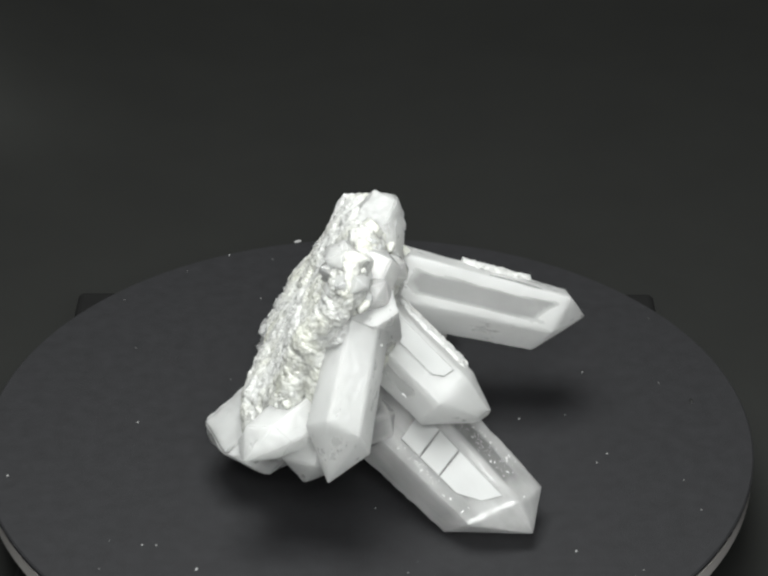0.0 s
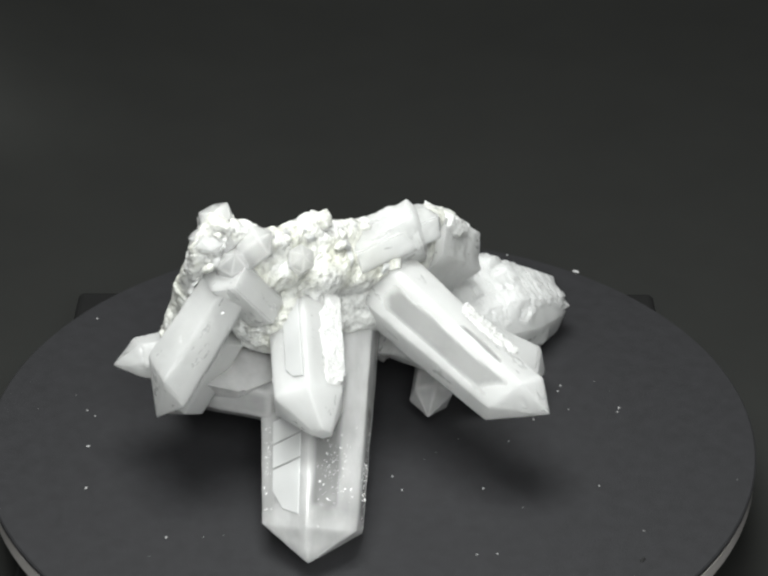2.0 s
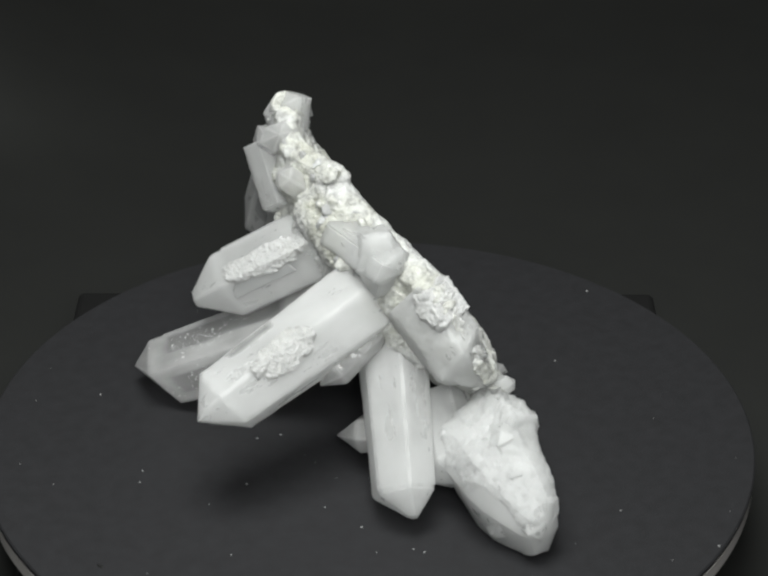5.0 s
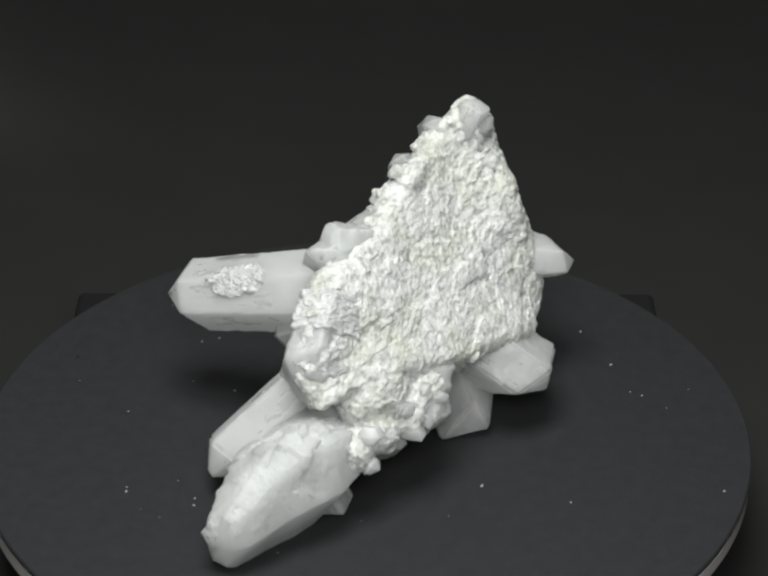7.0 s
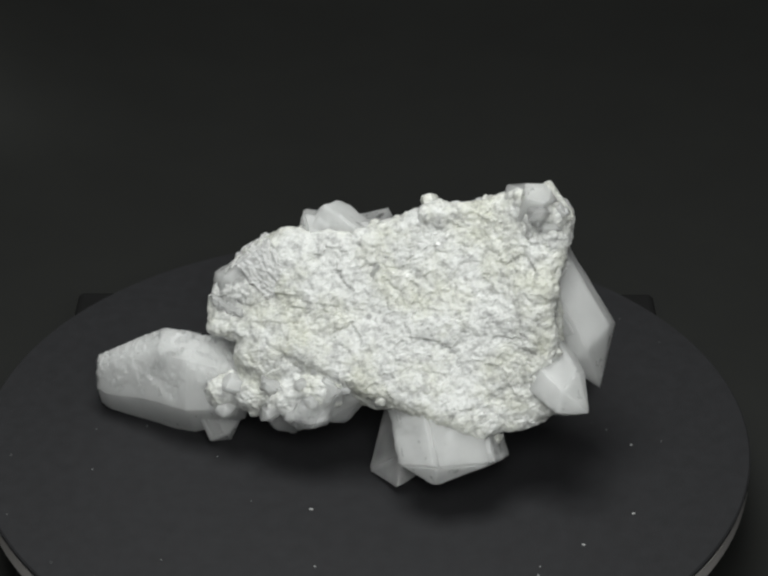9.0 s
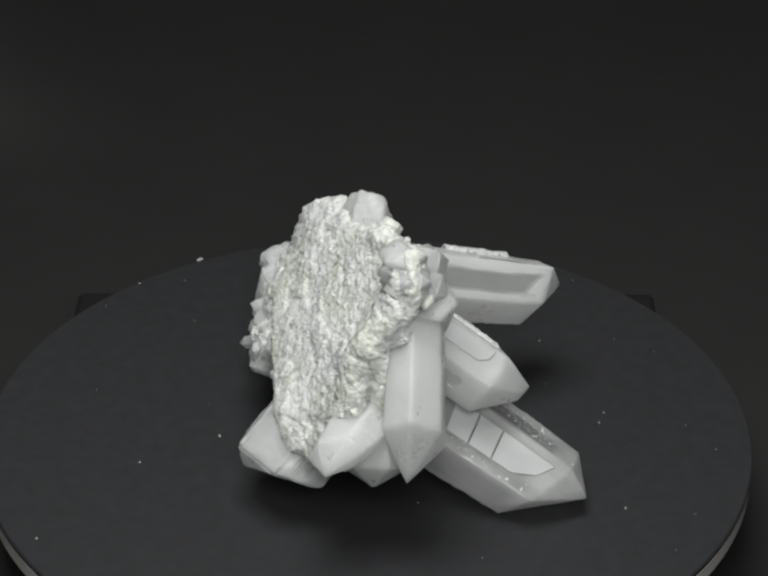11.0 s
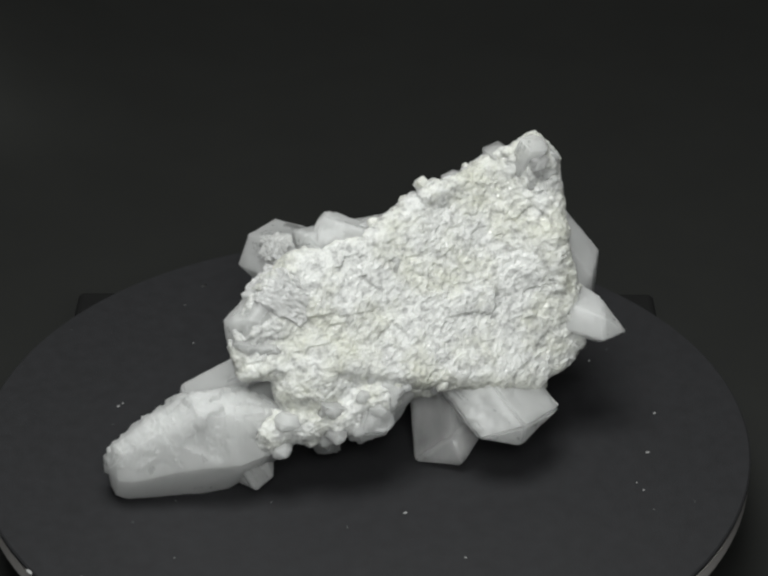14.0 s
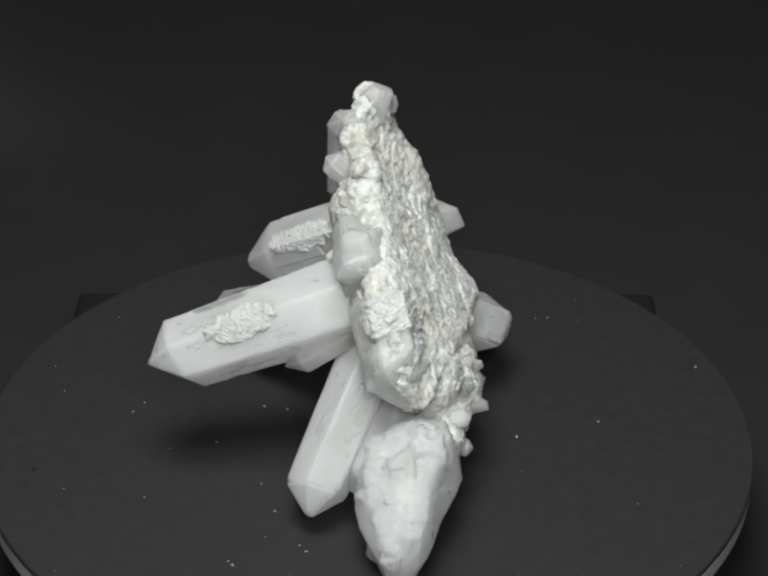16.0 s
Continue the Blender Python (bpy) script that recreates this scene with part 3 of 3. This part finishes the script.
# lumps of the same rock that carry the crystals and join them: middle and half sizes
LUMPS = [(-0.045, -0.44, 0.725, 0.045, 0.05, 0.05), (-0.035, -0.435, 0.69, 0.055, 0.065, 0.07), (-0.012, -0.185, 0.66, 0.036, 0.05, 0.045),
         (-0.02, -0.3, 0.615, 0.06, 0.11, 0.06), (0.0, -0.16, 0.56, 0.075, 0.13, 0.065), (0.02, -0.04, 0.52, 0.075, 0.12, 0.06),
         (-0.055, 0.195, 0.555, 0.035, 0.055, 0.04), (-0.04, 0.12, 0.48, 0.075, 0.12, 0.07), (-0.07, 0.28, 0.42, 0.045, 0.09, 0.055),
         (-0.21, 0.165, 0.215, 0.06, 0.08, 0.06), (-0.19, 0.25, 0.2, 0.055, 0.07, 0.06), (-0.21, 0.09, 0.25, 0.055, 0.08, 0.055),
         (-0.15, 0.2, 0.29, 0.09, 0.12, 0.09), (-0.16, 0.33, 0.18, 0.06, 0.07, 0.055), (-0.19, -0.07, 0.25, 0.05, 0.1, 0.045),
         (-0.12, -0.46, 0.46, 0.05, 0.05, 0.11), (-0.02, 0.0, 0.4, 0.1, 0.18, 0.1), (-0.05, -0.25, 0.48, 0.11, 0.15, 0.12),
         (-0.02, 0.17, 0.35, 0.06, 0.09, 0.07), (-0.12, -0.42, 0.36, 0.06, 0.07, 0.08)]


def rock_body():
    """Slab and lumps grown into one skin, then broken up."""
    bm = bmesh.new()
    rock_slab(bm, na=420, nr=40)
    back = SLAB_M.inverted()
    for k, (x, y, z, a, b, c) in enumerate(LUMPS):
        at = Vector((x, y, z)) * R
        if k not in (0, 1, 2, 9, 10, 11, 13, 14):
            over = (at - SLAB_AT).dot(SLAB_N) + R * math.sqrt((SLAB_N.x * a) ** 2 + (SLAB_N.y * b) ** 2 + (SLAB_N.z * c) ** 2)
            at -= SLAB_N * max(0.0, over + 0.001)
        m = back @ Matrix.Translation(at) @ Matrix.Diagonal((a * R, b * R, c * R, 1))
        bmesh.ops.create_icosphere(bm, subdivisions=4, radius=1.0, matrix=m)
    bmesh.ops.recalc_face_normals(bm, faces=bm.faces)
    raw = new("raw_rock", mesh_of("raw_rock", bm, M_ROCK))
    skin = raw.modifiers.new("skin", "REMESH")
    skin.mode, skin.voxel_size = "VOXEL", 0.00055
    even = raw.modifiers.new("even", "SMOOTH")
    even.factor, even.iterations = 0.5, 14
    me = bpy.data.meshes.new_from_object(raw.evaluated_get(bpy.context.evaluated_depsgraph_get()))
    bpy.data.objects.remove(raw)
    bm = bmesh.new()
    bm.from_mesh(me)
    bpy.data.meshes.remove(me)
    bm.normal_update()
    moved = [v.co + v.normal * relief(v.co) for v in bm.verts]
    for v, c in zip(bm.verts, moved):
        v.co = c
    return bm


part("rock_matrix", rock_body(), M_ROCK, cluster, "rough white granular rock", m=SLAB_M)


def crust_patch(ob, p, face0, face1, f0, f1, thick, seed, mat, label, grain=0.0011, flat=None):
    """A rough growth that clings to a crystal from face0 to face1 (in faces round it) and f0 to f1 along it, with a ragged edge."""
    base, end = Vector(p[0:3]) * R, Vector(p[3:6]) * R
    roll, ra, rb, lt, _, _, s1, s2, tap = p[6:15]
    length = (end - base).length
    low, high = [], []
    for k in range(6):
        ph = k * math.pi / 3
        blunt = 0.8 if k == flat else 1.0
        x, y = ra * math.cos(ph) * blunt, rb * math.sin(ph) * blunt
        X, Y = x * math.cos(roll) - y * math.sin(roll), x * math.sin(roll) + y * math.cos(roll)
        low.append(Vector((X * tap * R, Y * tap * R, 0)))
        high.append(Vector((X * R, Y * R, length - max(0.005, lt + s1 * X + s2 * Y) * R)))
    bm = bmesh.new()
    nu, nv = 56, 80
    grid = []
    for i in range(nu + 1):
        row = []
        for j in range(nv + 1):
            a, g = i / nu, j / nv
            at = face0 + (face1 - face0) * a
            k, w, f = int(math.floor(at)) % 6, at - math.floor(at), f0 + (f1 - f0) * g
            q = low[k].lerp(high[k], f).lerp(low[(k + 1) % 6].lerp(high[(k + 1) % 6], f), w)
            out = Vector((q.x, q.y, 0)).normalized()
            n = q + Vector((seed, seed * 2.0, 0))
            inside = 1.0 - (abs(2 * a - 1) ** 2.4 + abs(2 * g - 1) ** 2.4) + 0.55 * noise.noise(n / 0.0045) + 0.3 * noise.noise(n / 0.0016) - 0.1
            h = min(1.0, max(-1.0, inside * 4.0))
            rise = thick * R * (0.8 + 0.3 * noise.noise(n / 0.0035) + 0.25 * noise.noise(n / grain) + 0.25 * noise.noise(n / (grain * 0.45)))
            row.append(bm.verts.new(q + out * (rise * h if h > 0 else 0.0014 * h)))
        grid.append(row)
    for i in range(nu):
        for j in range(nv):
            bm.faces.new((grid[i][j], grid[i + 1][j], grid[i + 1][j + 1], grid[i][j + 1]))
    bmesh.ops.solidify(bm, geom=bm.faces[:], thickness=0.001)
    bmesh.ops.recalc_face_normals(bm, faces=bm.faces)
    return part("crust", bm, mat, ob, label)


crust_patch(GROWN[0], CRYSTALS[0][0], -0.55, 0.45, 0.4, 0.8, 0.012, 1, M_CRUST, "rough white crust", flat=0)
crust_patch(GROWN[2], CRYSTALS[2][0], -0.3, 0.6, 0.05, 0.95, 0.009, 2, M_CRUST, "rough white crust")
crust_patch(GROWN[1], CRYSTALS[1][0], 2.0, 4.0, -0.05, 0.35, 0.014, 4, M_CRUST, "rough white crust")
crust_patch(GROWN[8], CRYSTALS[8][0], -0.5, 2.5, 0.0, 0.7, 0.014, 5, M_CRUST, "rough white crust", 0.0018)


def small_crystals():
    """Short stubs of quartz that stick out of the rock's crystal side."""
    rnd = random.Random(21)
    for k in range(42):
        x, y, z, a, b, c = LUMPS[rnd.choice((2, 3, 3, 3, 4, 4, 4, 5, 5, 5, 7, 7, 9, 10))]
        d = Vector((rnd.uniform(0.1, 1), rnd.uniform(-1, 1), rnd.uniform(-0.2, 0.45))).normalized()
        at = Vector((x + d.x * a * 0.72, y + d.y * b * 0.72, z + d.z * c * 0.72))
        r = rnd.uniform(0.012, 0.034)
        tip = at + (d + 0.7 * Vector((rnd.uniform(-1, 1), rnd.uniform(-1, 1), rnd.uniform(-1, 1)))).normalized() * r * rnd.uniform(0.9, 1.6)
        crystal("small_crystal", [*at, *tip, rnd.uniform(0, 1), r, r * rnd.uniform(0.35, 0.75), r * rnd.uniform(0.2, 0.7), r * 0.3, 0, rnd.uniform(-0.6, 0.6), rnd.uniform(-0.6, 0.6), 1.05], rnd.choice((M_FACE, M_CHUNK, M_ROCK)), seed=50 + k, chips=0.00012, fine=False)

    def stub(at, d, r, k):
        tip = at + (d + 0.8 * Vector((rnd.uniform(-1, 1), rnd.uniform(-1, 1), rnd.uniform(-1, 1)))).normalized() * r * rnd.uniform(0.9, 1.5)
        crystal("small_crystal", [*at, *tip, rnd.uniform(0, 1), r, r * rnd.uniform(0.5, 0.9), r * rnd.uniform(0.1, 0.6), r * 0.3, 0, rnd.uniform(-0.6, 0.6), rnd.uniform(-0.6, 0.6), 1.0], rnd.choice((M_FACE, M_ROCK, M_ROCK)), seed=200 + k, chips=0.0003, fine=False)

    # crumbs on the peak, and a ragged edge round the slab
    for k in range(9):
        x, y, z, a, b, c = LUMPS[rnd.choice((0, 0, 1))]
        d = Vector((rnd.uniform(-0.6, 1), rnd.uniform(-1, 1), rnd.uniform(-0.5, 0.8))).normalized()
        stub(Vector((x + d.x * a * 0.85, y + d.y * b * 0.85, z + d.z * c * 0.85)), d, rnd.uniform(0.012, 0.026), k)
    for k in range(90):
        a = rnd.uniform(0, 2 * math.pi)
        r = edge_radius(a) * rnd.uniform(0.95, 1.01)
        u, v = r * math.cos(a), r * math.sin(a)
        at = SLAB_M @ (Vector((u, v, swell(u, v) - rnd.uniform(0.02, 0.09))) * R) / R
        stub(at, SLAB_U * math.cos(a) + SLAB_V * math.sin(a), rnd.uniform(0.009, 0.024), 30 + k)
    # glassy chunks in the rubble under the slab and at its upper corner
    for k in range(34):
        x, y, z, a, b, c = LUMPS[rnd.choice((0, 1, 9, 9, 10, 10, 11, 13, 13, 14))]
        d = Vector((rnd.uniform(-1, 0.2), rnd.uniform(-1, 1), rnd.uniform(-0.8, 0.5))).normalized()
        at = Vector((x + d.x * a * 0.6, y + d.y * b * 0.6, z + d.z * c * 0.6))
        r = rnd.uniform(0.018, 0.036)
        tip = at + (d + 0.5 * Vector((rnd.uniform(-1, 1), rnd.uniform(-1, 1), rnd.uniform(-1, 1)))).normalized() * r * rnd.uniform(1.2, 2.0)
        crystal("small_crystal", [*at, *tip, rnd.uniform(0, 1), r, r * rnd.uniform(0.5, 0.9), r * rnd.uniform(0.2, 0.8), r * 0.3, 0, rnd.uniform(-0.8, 0.8), rnd.uniform(-0.8, 0.8), 1.05], rnd.choice((M_QUARTZ, M_QUARTZ, M_CLEAR)), seed=400 + k, chips=0.00012, fine=False)


small_crystals()


# ---- what moves ----
def motions():
    for thing in (disc, cluster):
        walk(thing, [(t, pose(0, 0, 0, 0, 0, a)) for t, a in TURN])


motions()
